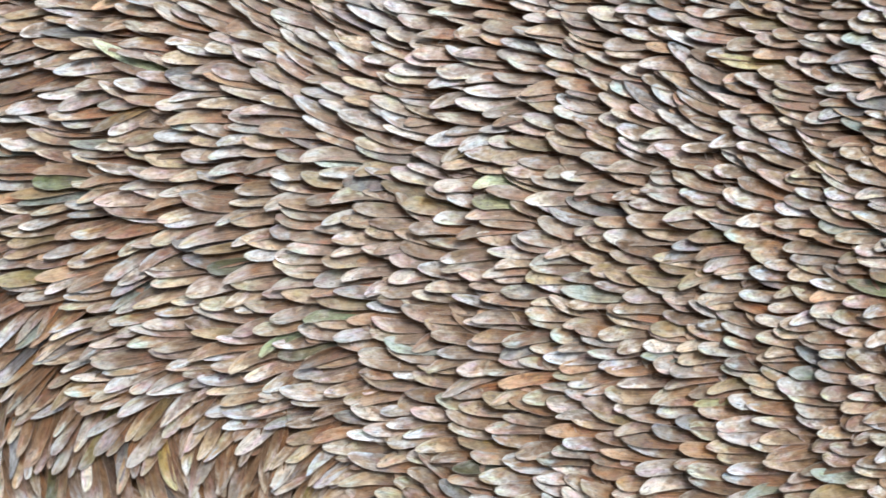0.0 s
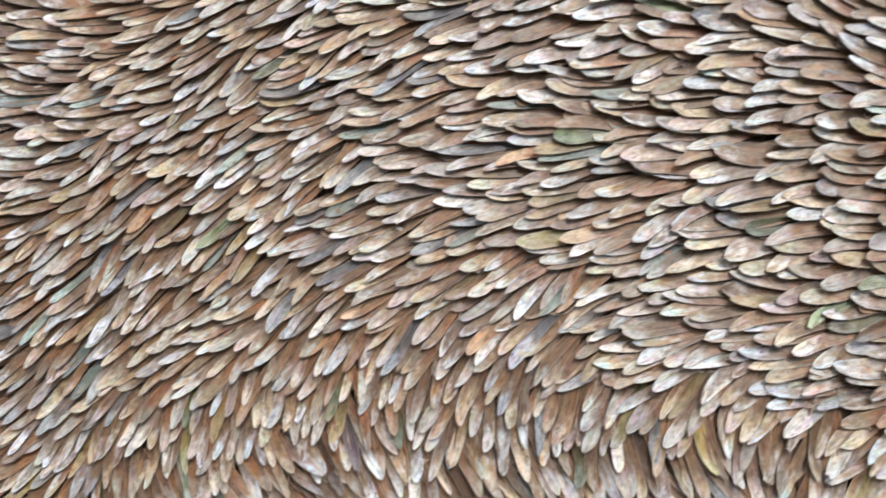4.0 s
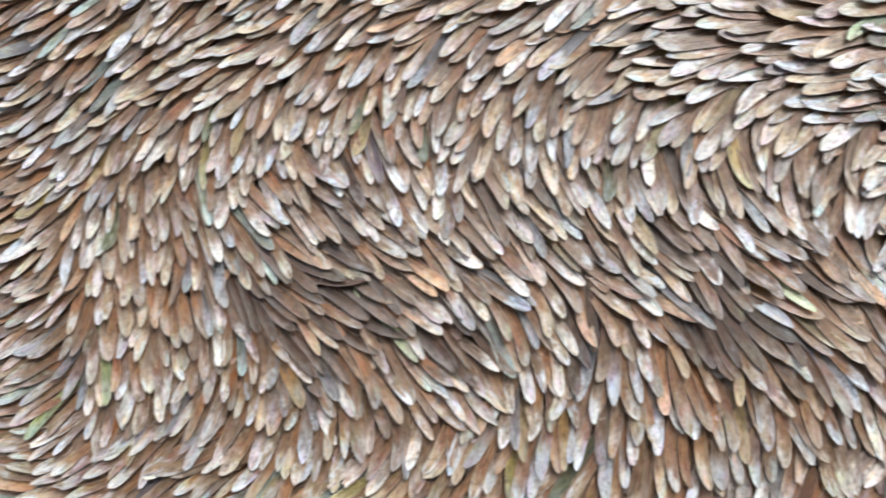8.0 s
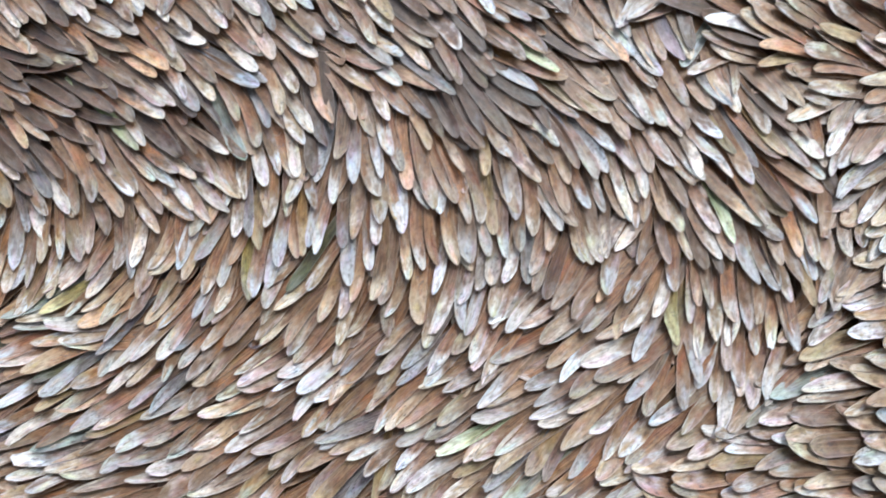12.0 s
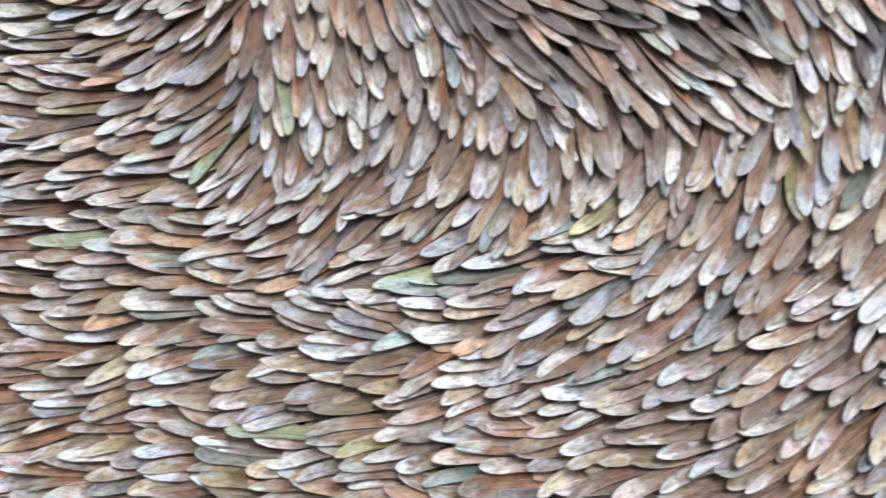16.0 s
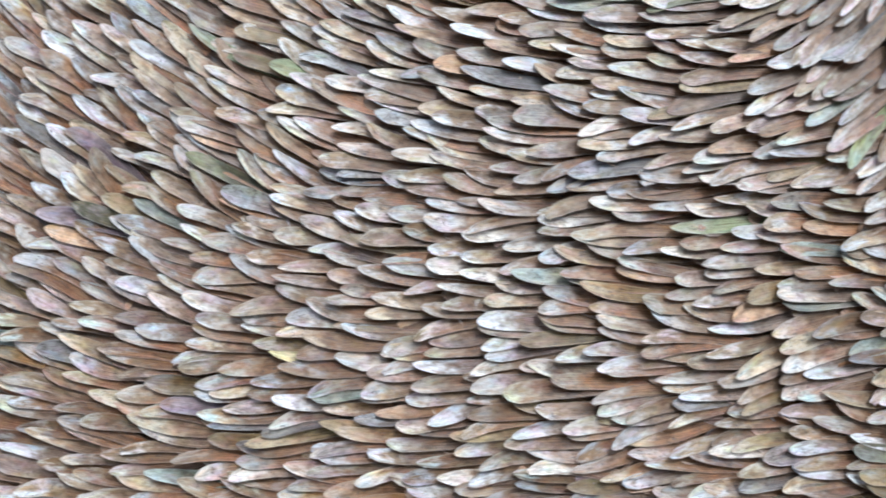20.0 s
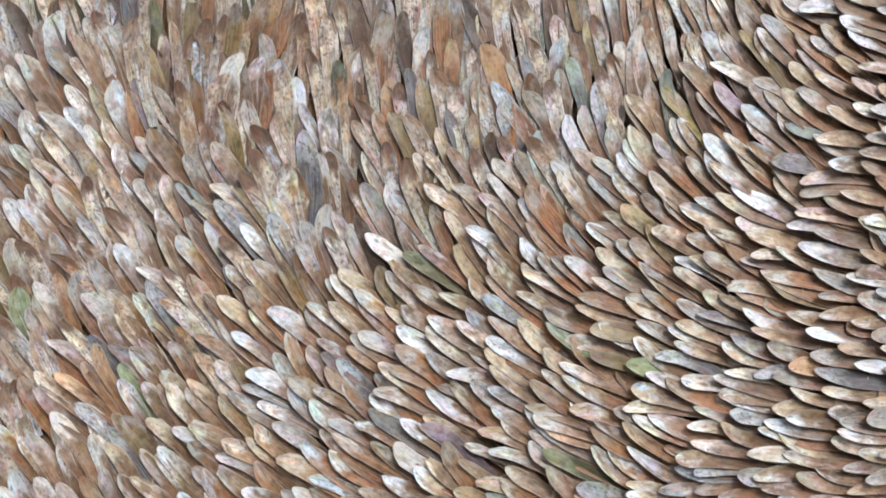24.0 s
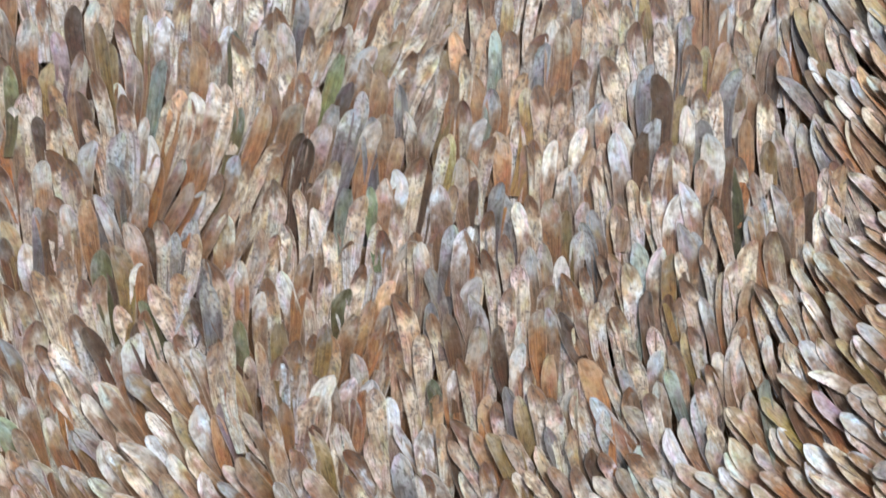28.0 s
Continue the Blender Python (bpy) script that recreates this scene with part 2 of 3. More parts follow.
def plain(name, c1, c2, scale, rough, bump=0.3, dist=0.002):
    m, t, b = nodes_of(name)
    co = t.nodes.new("ShaderNodeTexCoord")
    n1, n2 = add(t, "TexNoise", Scale=scale, Detail=6.0), add(t, "TexNoise", Scale=scale * 0.07, Detail=3.0)
    for n in (n1, n2):
        t.links.new(co.outputs["Object"], n.inputs["Vector"])
    both = mathn(t, "ADD", mathn(t, "MULTIPLY", n1.outputs[0], 0.6), mathn(t, "MULTIPLY", n2.outputs[0], 0.4))
    t.links.new(ramp(t, both, [(0.3, c1), (0.7, c2)]), b.inputs["Base Color"])
    b.inputs["Roughness"].default_value = rough
    bp = add(t, "Bump", Strength=bump, Distance=dist)
    t.links.new(n1.outputs[0], bp.inputs["Height"])
    t.links.new(bp.outputs[0], b.inputs["Normal"])
    return m


MAT_BOARD = plain("dark_fibre_board", (0.10, 0.060, 0.036), (0.19, 0.12, 0.075), 260.0, 0.9)
MAT_WALL = plain("plain_plaster", (0.50, 0.48, 0.45), (0.58, 0.56, 0.53), 40.0, 0.85)
MAT_FAR = plain("dull_brown_render", (0.16, 0.135, 0.11), (0.22, 0.19, 0.16), 12.0, 0.9)
MAT_GROUND = plain("pale_paving", (0.18, 0.172, 0.16), (0.26, 0.25, 0.235), 14.0, 0.9)


def mesh_of(name, bm, mat):
    me = bpy.data.meshes.new(name)
    bm.to_mesh(me)
    bm.free()
    me.materials.append(mat)
    return me


def part(name, bm, mat, parent, label=""):
    ob = new(name, mesh_of(name, bm, mat))
    ob.parent = parent
    return tagged(ob, label)


def box(x0, x1, y0, y1, z0, z1, bevel=0.0):
    bm = bmesh.new()
    bmesh.ops.create_cube(bm, size=1.0)
    for v in bm.verts:
        v.co = Vector(((x0 + x1) / 2 + v.co.x * (x1 - x0), (y0 + y1) / 2 + v.co.y * (y1 - y0), (z0 + z1) / 2 + v.co.z * (z1 - z0)))
    if bevel:
        bmesh.ops.bevel(bm, geom=bm.edges[:], offset=bevel, segments=2, affect="EDGES")
    return bm


# ---- setting ----
bm = bmesh.new()
bmesh.ops.create_grid(bm, x_segments=8, y_segments=8, size=400.0)
tagged(new("ground", mesh_of("ground", bm, MAT_GROUND)), "pale stone paving in front of the wall", "ground", kind="structure")
tagged(new("wall_north", mesh_of("wall_north", box(-4.0, 3.2, 0.032, 0.30, 0.0, 2.9), MAT_WALL)),
       "plain pale plastered wall behind the leaf panel", "wall", kind="structure")
# unseen wall, added to cut sky light and reflections from low in front
tagged(new("wall_south", mesh_of("wall_south", box(-9.0, 8.0, -4.6, -4.3, 0.0, 3.1), MAT_FAR)),
       "plain dull brown wall, unseen, added to keep out low sky light", "wall", kind="structure")

# ---- how the leaves are combed: places in mm on the panel, and the way the tips point in degrees ----
COMBS = []


def comb(*strokes):
    COMBS.extend(strokes)


comb((-1189, -65, 105), (-1177, 18, 94), (-1171, -211, 130), (-1163, -240, 115), (-1163, -203, 114), (-1158, -226, 128), (-1158, -23, 105), (-1152, -142, 130), (-1151, -63, 106), (-1146, -80, 134), (-1143, -23, 95), (-1138, -212, 127), (-1138, -133, 125), (-1136, -243, 143), (-1135, -43, 109), (-1127, -198, 115), (-1124, -139, 109), (-1124, -108, 117), (-1123, -195, 123), (-1121, -375, 141), (-1120, -279, 119), (-1114, -408, 127), (-1114, -359, 132), (-1114, -248, 136), (-1113, -108, 124), (-1110, -49, 114), (-1110, -23, 85), (-1105, -240, 117), (-1103, 11, 65), (-1101, -316, 126), (-1096, -97, 109), (-1091, -128, 134))
comb((-1084, -260, 122), (-1083, -210, 126), (-1082, -60, 90), (-1081, -312, 138), (-1079, -103, 118), (-1078, -218, 115), (-1074, -137, 117), (-1069, -380, 151), (-1068, -266, 142), (-1068, -100, 91), (-1062, -401, 137), (-1062, -218, 121), (-1061, -35, 90), (-1059, -23, 81), (-1057, -216, 144), (-1057, -83, 89), (-1055, -191, 128), (-1055, -190, 116), (-1052, -242, 120), (-1049, -241, 128), (-1046, -148, 128), (-1043, -212, 140), (-1042, -35, 89), (-1040, -194, 115), (-1037, -403, 152), (-1037, -300, 149), (-1035, -196, 132), (-1033, -245, 137), (-1032, -165, 130), (-1030, -245, 156), (-1028, -49, 72), (-1027, -161, 112))
comb((-1023, -129, 112), (-1023, -32, 74), (-1021, -160, 121), (-1018, -211, 139), (-1018, -209, 126), (-1014, -230, 122), (-1009, -134, 98), (-1005, -219, 123), (-1005, -192, 118), (-1003, -43, 90), (-1002, -165, 110), (-1001, -194, 129), (-998, -217, 144), (-993, 92, 65), (-992, -83, 94), (-987, -234, 145), (-987, -195, 130), (-984, -191, 142), (-983, -168, 116), (-981, -405, 171), (-981, -378, 153), (-981, -363, 169), (-981, -330, 140), (-980, 57, 86), (-968, -297, 150), (-965, -222, 140), (-965, 92, 83), (-962, -246, 142), (-962, -195, 131), (-961, -220, 149), (-961, -192, 149), (-961, -152, 131))
comb((-959, -157, 124), (-956, -353, 166), (-956, -332, 151), (-956, -249, 153), (-956, -212, 153), (-955, -132, 109), (-953, -306, 165), (-949, -78, 91), (-947, -225, 140), (-947, -180, 142), (-941, -198, 157), (-941, -166, 118), (-938, -394, 165), (-938, -212, 157), (-938, -208, 149), (-937, -75, 98), (-933, -252, 157), (-932, -279, 140), (-932, -252, 140), (-932, -146, 132), (-921, -124, 117), (-920, -43, 90), (-918, -178, 130), (-917, -214, 141), (-916, -232, 155), (-914, -395, 180), (-914, -273, 151), (-913, -215, 158), (-911, -58, 105), (-910, -181, 144), (-909, -167, 140), (-908, -238, 138))
comb((-908, -167, 125), (-902, -428, 178), (-902, -197, 135), (-899, -402, 167), (-899, -244, 153), (-893, -226, 140), (-890, -320, 164), (-889, -101, 115), (-887, -224, 151), (-885, -320, 155), (-884, -272, 151), (-883, -78, 94), (-882, -306, 151), (-877, -360, 168), (-875, -201, 158), (-871, -81, 105), (-870, -375, -175), (-870, -168, 131), (-867, -334, 175), (-867, -266, 164), (-855, -319, 163), (-854, -75, 99), (-853, -46, 95), (-849, -202, 161), (-845, -107, 117), (-844, -278, 149), (-843, -440, 169), (-843, -418, -172), (-841, -308, 172), (-840, -173, 138), (-840, -136, 140), (-834, 55, 87))
comb((-828, -104, 130), (-827, -325, 176), (-825, -87, 109), (-824, -247, 168), (-820, -225, 151), (-819, -121, 140), (-818, 96, 83), (-817, -228, 164), (-814, -185, 150), (-813, -313, 165), (-813, -210, 149), (-812, 11, 94), (-811, -208, 164), (-807, -190, 143), (-804, -301, 169), (-804, -296, 179), (-803, -240, 159), (-801, -61, 114), (-800, -236, 168), (-788, -234, 174), (-788, -220, 171), (-788, 95, 112), (-787, -233, 165), (-787, -84, 140), (-785, -409, -177), (-784, -222, 159), (-774, -37, 126), (-774, 63, 132), (-769, -72, 130), (-769, -43, 150), (-767, -156, 165), (-767, 98, 128))
comb((-766, -107, 141), (-765, -140, 146), (-763, -226, 159), (-762, -236, 177), (-759, -220, 171), (-755, -82, 149), (-754, -375, -173), (-748, -389, -173), (-743, -133, 175), (-742, -35, 172), (-740, -162, 172), (-740, -104, 165), (-722, -378, -172), (-721, -356, 177), (-721, -248, 177), (-716, -391, 180), (-716, -223, 177), (-715, -232, 169), (-703, -167, 158), (-700, -318, -174), (-698, -425, 176), (-689, -190, -176), (-684, -371, 173), (-684, -334, 172), (-683, -409, -172), (-679, -287, -171), (-672, -415, -162), (-660, 51, -175), (-658, -393, -177), (-658, -363, 172), (-656, -236, 172), (-655, -374, -172))
comb((-653, -404, -166), (-653, -209, -174), (-649, -37, -170), (-648, -145, -175), (-648, -56, -164), (-647, 27, -158), (-646, -79, -173), (-642, -223, 176), (-631, -426, 179), (-628, -223, -173), (-627, -286, -177), (-621, -280, -169), (-621, -273, -179), (-610, -63, -164), (-610, 47, -165), (-597, -218, -162), (-596, -35, -156), (-595, -243, -153), (-594, -379, -165), (-588, -272, -173), (-586, -153, -148), (-585, -119, -143), (-580, -302, 177), (-580, -13, -140), (-579, -286, -157), (-577, -23, -133), (-574, -66, -136), (-573, -432, -174), (-572, -179, -139), (-572, 72, -165), (-572, 157, 179), (-571, 56, -160))
comb((-569, 10, -135), (-568, -230, -143), (-568, -134, -133), (-567, -382, -170), (-565, -224, -130), (-564, 16, -127), (-561, -407, 173), (-560, -310, 180), (-559, -443, 174), (-559, 45, -139), (-558, -69, -125), (-557, -171, -120), (-556, -34, -123), (-547, -338, 172), (-546, 118, -165), (-541, -16, -145), (-540, 157, -178), (-539, -49, -124), (-538, 22, -140), (-537, -418, 172), (-537, -310, -172), (-536, -87, -128), (-535, -155, -105), (-535, -53, -117), (-534, -393, -174), (-533, -279, -138), (-527, 141, -156), (-526, -94, -109), (-525, -283, -100), (-523, -296, -141), (-523, -206, -102), (-521, 83, -134))
comb((-519, -269, -101), (-519, -158, -84), (-519, 15, -118), (-514, -7, -120), (-512, -425, -172), (-511, -316, -158), (-511, -294, -141), (-511, -212, -88), (-507, -377, -173), (-505, -245, -86), (-500, 160, -159), (-498, -179, -76), (-494, -443, 179), (-494, -111, -109), (-493, -352, 171), (-492, -311, -135), (-488, 135, -160), (-485, -56, -148), (-484, -163, -91), (-484, 86, -149), (-483, -130, -65), (-483, 156, -149), (-482, -33, -133), (-481, -104, -107), (-481, 208, -170), (-480, -63, -128), (-478, -243, -89), (-477, 42, -129), (-476, -292, -115), (-476, -181, -96), (-473, -163, -76), (-471, -355, 169))
comb((-468, -118, -82), (-468, 78, -139), (-468, 118, -134), (-467, -323, -157), (-467, -293, -151), (-464, -118, -98), (-463, -254, -118), (-463, -88, -96), (-462, -379, -173), (-462, -213, -76), (-462, 68, -148), (-462, 179, -145), (-461, -85, -104), (-458, -44, -144), (-456, -18, -149), (-453, 2, -133), (-452, -275, -118), (-452, -140, -66), (-447, -182, -61), (-447, 87, -130), (-445, -377, -152), (-445, -3, -144), (-443, -106, -107), (-441, -347, 176), (-441, -245, -93), (-440, 118, -145), (-439, 41, -130), (-439, 61, -144), (-437, -297, -142), (-436, 140, -134), (-434, -113, -93), (-433, -380, -167))
comb((-431, -120, -71), (-428, -270, -106), (-425, -83, -112), (-423, 61, -135), (-422, -138, -46), (-419, -395, -167), (-416, 17, -125), (-415, -235, -84), (-414, -413, 176), (-412, 80, -145), (-409, -340, -175), (-409, -116, -56), (-407, 12, -137), (-404, 113, -160), (-402, -298, -119), (-400, -322, -167), (-399, 83, -129), (-396, -205, -41), (-392, -266, -100), (-391, 179, -152), (-390, -296, -107), (-389, -364, -150), (-386, -239, -66), (-385, -71, -97), (-383, -122, -42), (-382, -224, -37), (-381, -211, -52), (-379, -314, -152), (-379, -193, -30), (-378, 87, -150), (-377, -169, -17), (-376, -20, -134))
comb((-375, -275, -80), (-375, 195, -134), (-374, -122, -60), (-373, -338, -167), (-372, -259, -77), (-370, 46, -155), (-369, -274, -113), (-368, -50, -121), (-368, 72, -123), (-366, -269, -89), (-366, -164, -34), (-365, -239, -47), (-365, -132, -56), (-363, -242, -77), (-363, 158, -134), (-361, -201, -30), (-360, -401, -163), (-359, -345, -147), (-358, -410, -171), (-358, -315, -171), (-358, -306, -142), (-357, -380, -166), (-357, -128, -37), (-355, 32, -144), (-353, -261, -70), (-353, -63, -89), (-352, -302, -150), (-352, -114, -73), (-352, 183, -160), (-351, 148, -155), (-350, -271, -104), (-350, -252, -84))
comb((-349, -155, -41), (-348, 56, -160), (-346, -327, -174), (-346, -297, -126), (-345, -67, -99), (-342, -393, -157), (-341, -249, -62), (-341, -236, -51), (-341, -226, -60), (-340, -284, -120), (-339, -366, -152), (-338, -148, -22), (-337, -318, -165), (-337, -91, -69), (-335, 7, -153), (-335, 133, -165), (-332, -198, -40), (-331, -63, -93), (-329, 203, -165), (-327, -132, -56), (-325, -322, -127), (-324, -274, -84), (-322, -255, -74), (-321, -430, -168), (-320, -250, -52), (-318, -51, -125), (-316, -220, -46), (-315, -277, -96), (-313, -76, -92), (-312, 145, -147), (-309, -3, -138), (-307, 84, -170))
comb((-305, -244, -52), (-304, -123, -76), (-303, 23, -154), (-299, -424, -163), (-297, -284, -127), (-297, 130, -164), (-295, -152, -41), (-293, -284, -118), (-293, -263, -93), (-292, -65, -118), (-290, -239, -52), (-287, -233, -60), (-285, -201, -47), (-281, -428, -151), (-281, -86, -105), (-280, -224, -37), (-278, -260, -117), (-277, -173, -39), (-276, -87, -94), (-268, -115, -54), (-268, 207, -165), (-266, -103, -73), (-265, -236, -90), (-264, -206, -67), (-263, 80, -175), (-258, -288, -108), (-258, -288, -98), (-253, -310, -132), (-252, 192, -154), (-251, -15, -140), (-251, 149, -168), (-249, -116, -53))
comb((-248, -352, -152), (-246, -95, -78), (-245, -27, -122), (-243, -209, -72), (-242, -379, -152), (-239, -202, -60), (-238, 163, -157), (-236, -351, -152), (-236, -265, -94), (-235, -6, -127), (-234, -359, -132), (-233, -66, -103), (-233, -57, -121), (-233, 15, -147), (-232, -118, -58), (-231, -99, -97), (-230, -211, -60), (-230, 47, -167), (-229, -326, -131), (-229, -234, -92), (-229, 203, -168), (-228, -23, -137), (-228, 199, -157), (-227, -280, -123), (-225, -374, -122), (-222, 9, -137), (-221, -425, -143), (-220, -167, -38), (-219, -73, -93), (-218, -201, -88), (-215, -71, -109), (-214, -379, -152))
comb((-214, -348, -151), (-213, 138, 179), (-212, 24, -164), (-211, -114, -59), (-209, 99, -171), (-208, -324, -103), (-208, -320, -115), (-208, -218, -100), (-207, -375, -133), (-206, 9, -128), (-206, 111, 179), (-205, -176, -41), (-205, 214, -173), (-202, -100, -93), (-200, -423, -153), (-200, -41, -133), (-200, 70, -158), (-198, -384, -158), (-197, 51, -165), (-196, -51, -148), (-194, -294, -95), (-194, -64, -115), (-193, -113, -80), (-193, -27, -152), (-192, -336, -141), (-190, -336, -113), (-188, -214, -75), (-185, -276, -90), (-184, -403, -103), (-184, -127, -54), (-184, 166, -163), (-182, -273, -98))
comb((-179, 8, -164), (-176, -427, -141), (-176, -324, -140), (-174, -389, -141), (-173, -222, -88), (-172, -334, -128), (-172, -176, -40), (-171, -310, -103), (-170, -285, -90), (-170, -254, -80), (-170, -36, 180), (-169, -349, -132), (-169, -207, -58), (-169, -35, -169), (-165, -252, -88), (-165, -106, -74), (-164, -140, -39), (-162, -6, -153), (-161, 179, 171), (-158, -346, -151), (-158, -156, -51), (-157, -295, -106), (-156, -133, -51), (-156, 149, -158), (-155, -13, -169), (-154, -356, -156), (-154, 216, -172), (-153, -96, -99), (-152, -298, -95), (-151, -338, -128), (-151, -45, -149), (-151, 37, -150))
comb((-150, -219, -61), (-150, 204, 166), (-145, -321, -109), (-145, -125, -50), (-143, -49, -157), (-143, 103, 179), (-142, -352, -151), (-138, -399, -151), (-138, 14, -152), (-137, -62, -120), (-136, -108, -80), (-134, -238, -63), (-134, 23, -154), (-133, -287, -95), (-133, -228, -88), (-132, -337, -119), (-128, -324, -119), (-128, -258, -80), (-127, 5, -178), (-127, 227, 166), (-125, -259, -88), (-122, 21, 179), (-121, 139, 176), (-120, -41, -169), (-119, -388, -142), (-118, -216, -60), (-117, -107, -65), (-117, -10, -169), (-116, 20, -169), (-116, 97, -161), (-115, -424, -141), (-114, 166, -174))
comb((-113, -379, -152), (-113, -330, -153), (-111, -284, -97), (-111, -73, -107), (-110, -260, -92), (-110, -55, -125), (-109, 5, 178), (-107, -439, -122), (-107, -133, -29), (-105, -199, -46), (-103, -315, -129), (-102, -300, -124), (-99, -101, -84), (-99, -82, -120), (-99, 92, -177), (-97, -328, -162), (-93, -242, -66), (-92, 77, -169), (-91, -173, -31), (-87, -362, -164), (-87, -303, -117), (-85, -356, -150), (-84, -105, -104), (-82, -386, -129), (-82, -328, -143), (-79, -375, -146), (-75, -432, -169), (-75, -328, -151), (-74, -287, -94), (-74, 155, 171), (-72, -102, -124), (-70, -245, -79))
comb((-68, -300, -131), (-67, -277, -91), (-66, -50, -174), (-65, -243, -63), (-63, -226, -51), (-62, -411, -134), (-62, 139, -170), (-60, -381, -143), (-59, -115, -109), (-57, -249, -72), (-57, -93, -99), (-54, -436, -169), (-52, -170, -57), (-51, -379, -122), (-49, -300, -136), (-48, -336, -159), (-48, -262, -126), (-46, -240, -85), (-45, -430, -153), (-45, -128, -105), (-44, -308, -123), (-42, -58, -172), (-39, -22, -161), (-39, 203, 162), (-38, -155, -46), (-38, -104, -140), (-37, -358, -124), (-36, -178, -56), (-35, -142, -116), (-34, 150, 167), (-29, -158, -81), (-28, -114, -116))
comb((-28, 74, 179), (-27, -401, -155), (-25, -413, 170), (-25, -172, -56), (-22, -185, -63), (-21, -303, -99), (-20, -300, -86), (-20, -272, -91), (-19, -118, -123), (-17, -337, -89), (-17, -100, -140), (-16, -379, -142), (-15, -223, -56), (-15, -140, 134), (-14, -118, -130), (-11, -131, 158), (-10, -174, -62), (-10, -157, -66), (-8, -323, -100), (-7, -291, -79), (-6, -360, -126), (-6, -262, -64), (-6, -188, -61), (-4, 87, -171), (-2, -97, -155), (-1, -116, -154), (4, -134, 159), (5, -155, 150), (5, -6, 180), (7, -354, -100), (8, 91, 179), (10, -167, 165))
comb((10, -74, 177), (13, -188, -72), (16, -117, 150), (19, -389, -179), (19, -138, 150), (21, -333, -92), (22, -94, 177), (23, -358, -110), (23, -164, 162), (24, -253, -54), (29, -364, -157), (33, -121, 149), (34, -192, -50), (35, -171, 171), (35, -156, 150), (37, -317, -91), (42, -282, -72), (44, 104, 169), (46, -74, 178), (47, -110, 155), (48, -211, -57), (48, -191, -41), (50, -134, 145), (53, -339, -142), (53, -243, -56), (61, -292, -77), (63, -393, 176), (64, -114, 151), (65, -362, -174), (65, -346, -167), (65, -171, 160), (66, -141, 150))
comb((68, -273, -74), (68, -185, 178), (69, -158, 160), (77, -127, 151), (80, -292, -132), (82, -343, 178), (84, -276, -86), (84, -211, -132), (85, -260, -133), (85, -185, 167), (90, 51, -177), (94, -141, 149), (94, 6, 174), (95, -86, 178), (96, -305, -166), (96, -240, -146), (97, 230, 174), (106, -158, 149), (108, -321, -179), (109, -372, 169), (110, 149, -169), (111, -30, -168), (113, -279, -151), (114, -201, -160), (120, -135, 148), (128, -299, -165), (130, -181, 160), (131, -54, 178), (135, -98, 178), (135, 97, 173), (152, 123, -175), (152, 139, 177))
comb((173, -71, 170), (173, 9, 173), (194, -26, -171), (194, 161, 166), (216, 230, 178), (235, -71, 174), (236, 49, 177), (254, 176, 167), (257, -46, -176), (257, 28, -172), (258, 140, 180), (279, -1, 173), (288, 85, 179), (293, 117, 169), (303, 203, 180))

comb_at = np.array([(x, z) for x, z, _ in COMBS], float) / 1000
comb_way = np.radians([a for *_, a in COMBS])


def lie(points):
    """The way the tips point at places of the panel, in radians."""
    d = ((points[:, None] - comb_at[None]) ** 2).sum(-1)
    w = 1.0 / (d + 0.006 ** 2) ** 2.5
    return np.arctan2(w @ np.sin(comb_way), w @ np.cos(comb_way))


# leaves that stand out by their colour
FIXED = []


def fixed(tone, places):
    FIXED.extend((x / 1000, z / 1000, tone) for x, z in places)


fixed("pale_green", [(104, 111), (106, 95), (-162, 191), (-99, -170), (8, -263), (-331, -209), (-453, -333), (-139, -387), (-527, -409), (-629, -311), (-435, -334)])
fixed("green", [(-15, 12), (-51, -6), (388, 33), (-441, 40), (-362, -69), (-658, -137), (-515, -241), (-554, -267), (-873, -219), (-827, -233), (-1098, -242), (-1158, -206), (-1102, -318), (-1042, 78), (-1024, 12), (-1200, -98)])
fixed("teal", [(45, -12), (-213, 90), (173, 27), (-273, 38), (-418, -165), (-364, -318), (-354, -380), (-108, -412), (-373, -308), (-430, -222), (-582, -322), (-578, -349), (-871, -85), (-890, -128), (-1038, 10), (-959, 86), (-887, -25), (-1130, 74), (-825, -93)])
fixed("yellow", [(292, 201), (267, -50), (-222, 36), (-176, -80), (-130, -93), (-569, -132), (-462, -105), (-260, -290), (-32, -118), (-355, -303), (-469, -415), (-828, -377), (-814, -100), (-851, 79), (-983, 37), (-24, -319)])
fixed("dark_green", [(-202, 104), (-85, 45), (91, -96), (-35, -16), (-407, 151), (-204, -102), (-459, -74), (-322, -84), (-518, -145), (-641, -197), (-226, -289), (-418, -333), (-359, -342), (-871, -282), (-933, -303), (-946, -179), (-1049, -331), (-1090, -55), (-1043, -41), (-993, -87), (-838, 20), (-1157, -21), (-1091, 50), (-1090, 88), (-1200, 75), (-1131, -45)])
fixed("ochre", [(145, 164), (378, 57), (236, 3), (-91, 57), (-388, 159), (3, -214), (-234, -151), (-187, -403), (-595, -342), (-804, -411), (-924, -182), (-827, -171), (-919, -300), (-1146, -16), (-1199, -4), (-874, -26)])
fixed("orange", [(-8, 32), (109, 214), (358, 67), (135, -54), (-341, -9), (-348, -35), (-220, -190), (-389, -207), (-275, -251), (-396, -301), (-566, -312), (-657, -335), (-871, -267), (-857, -300), (-1068, -99), (-1020, -35), (-968, -114), (-1121, 60), (-970, -97)])
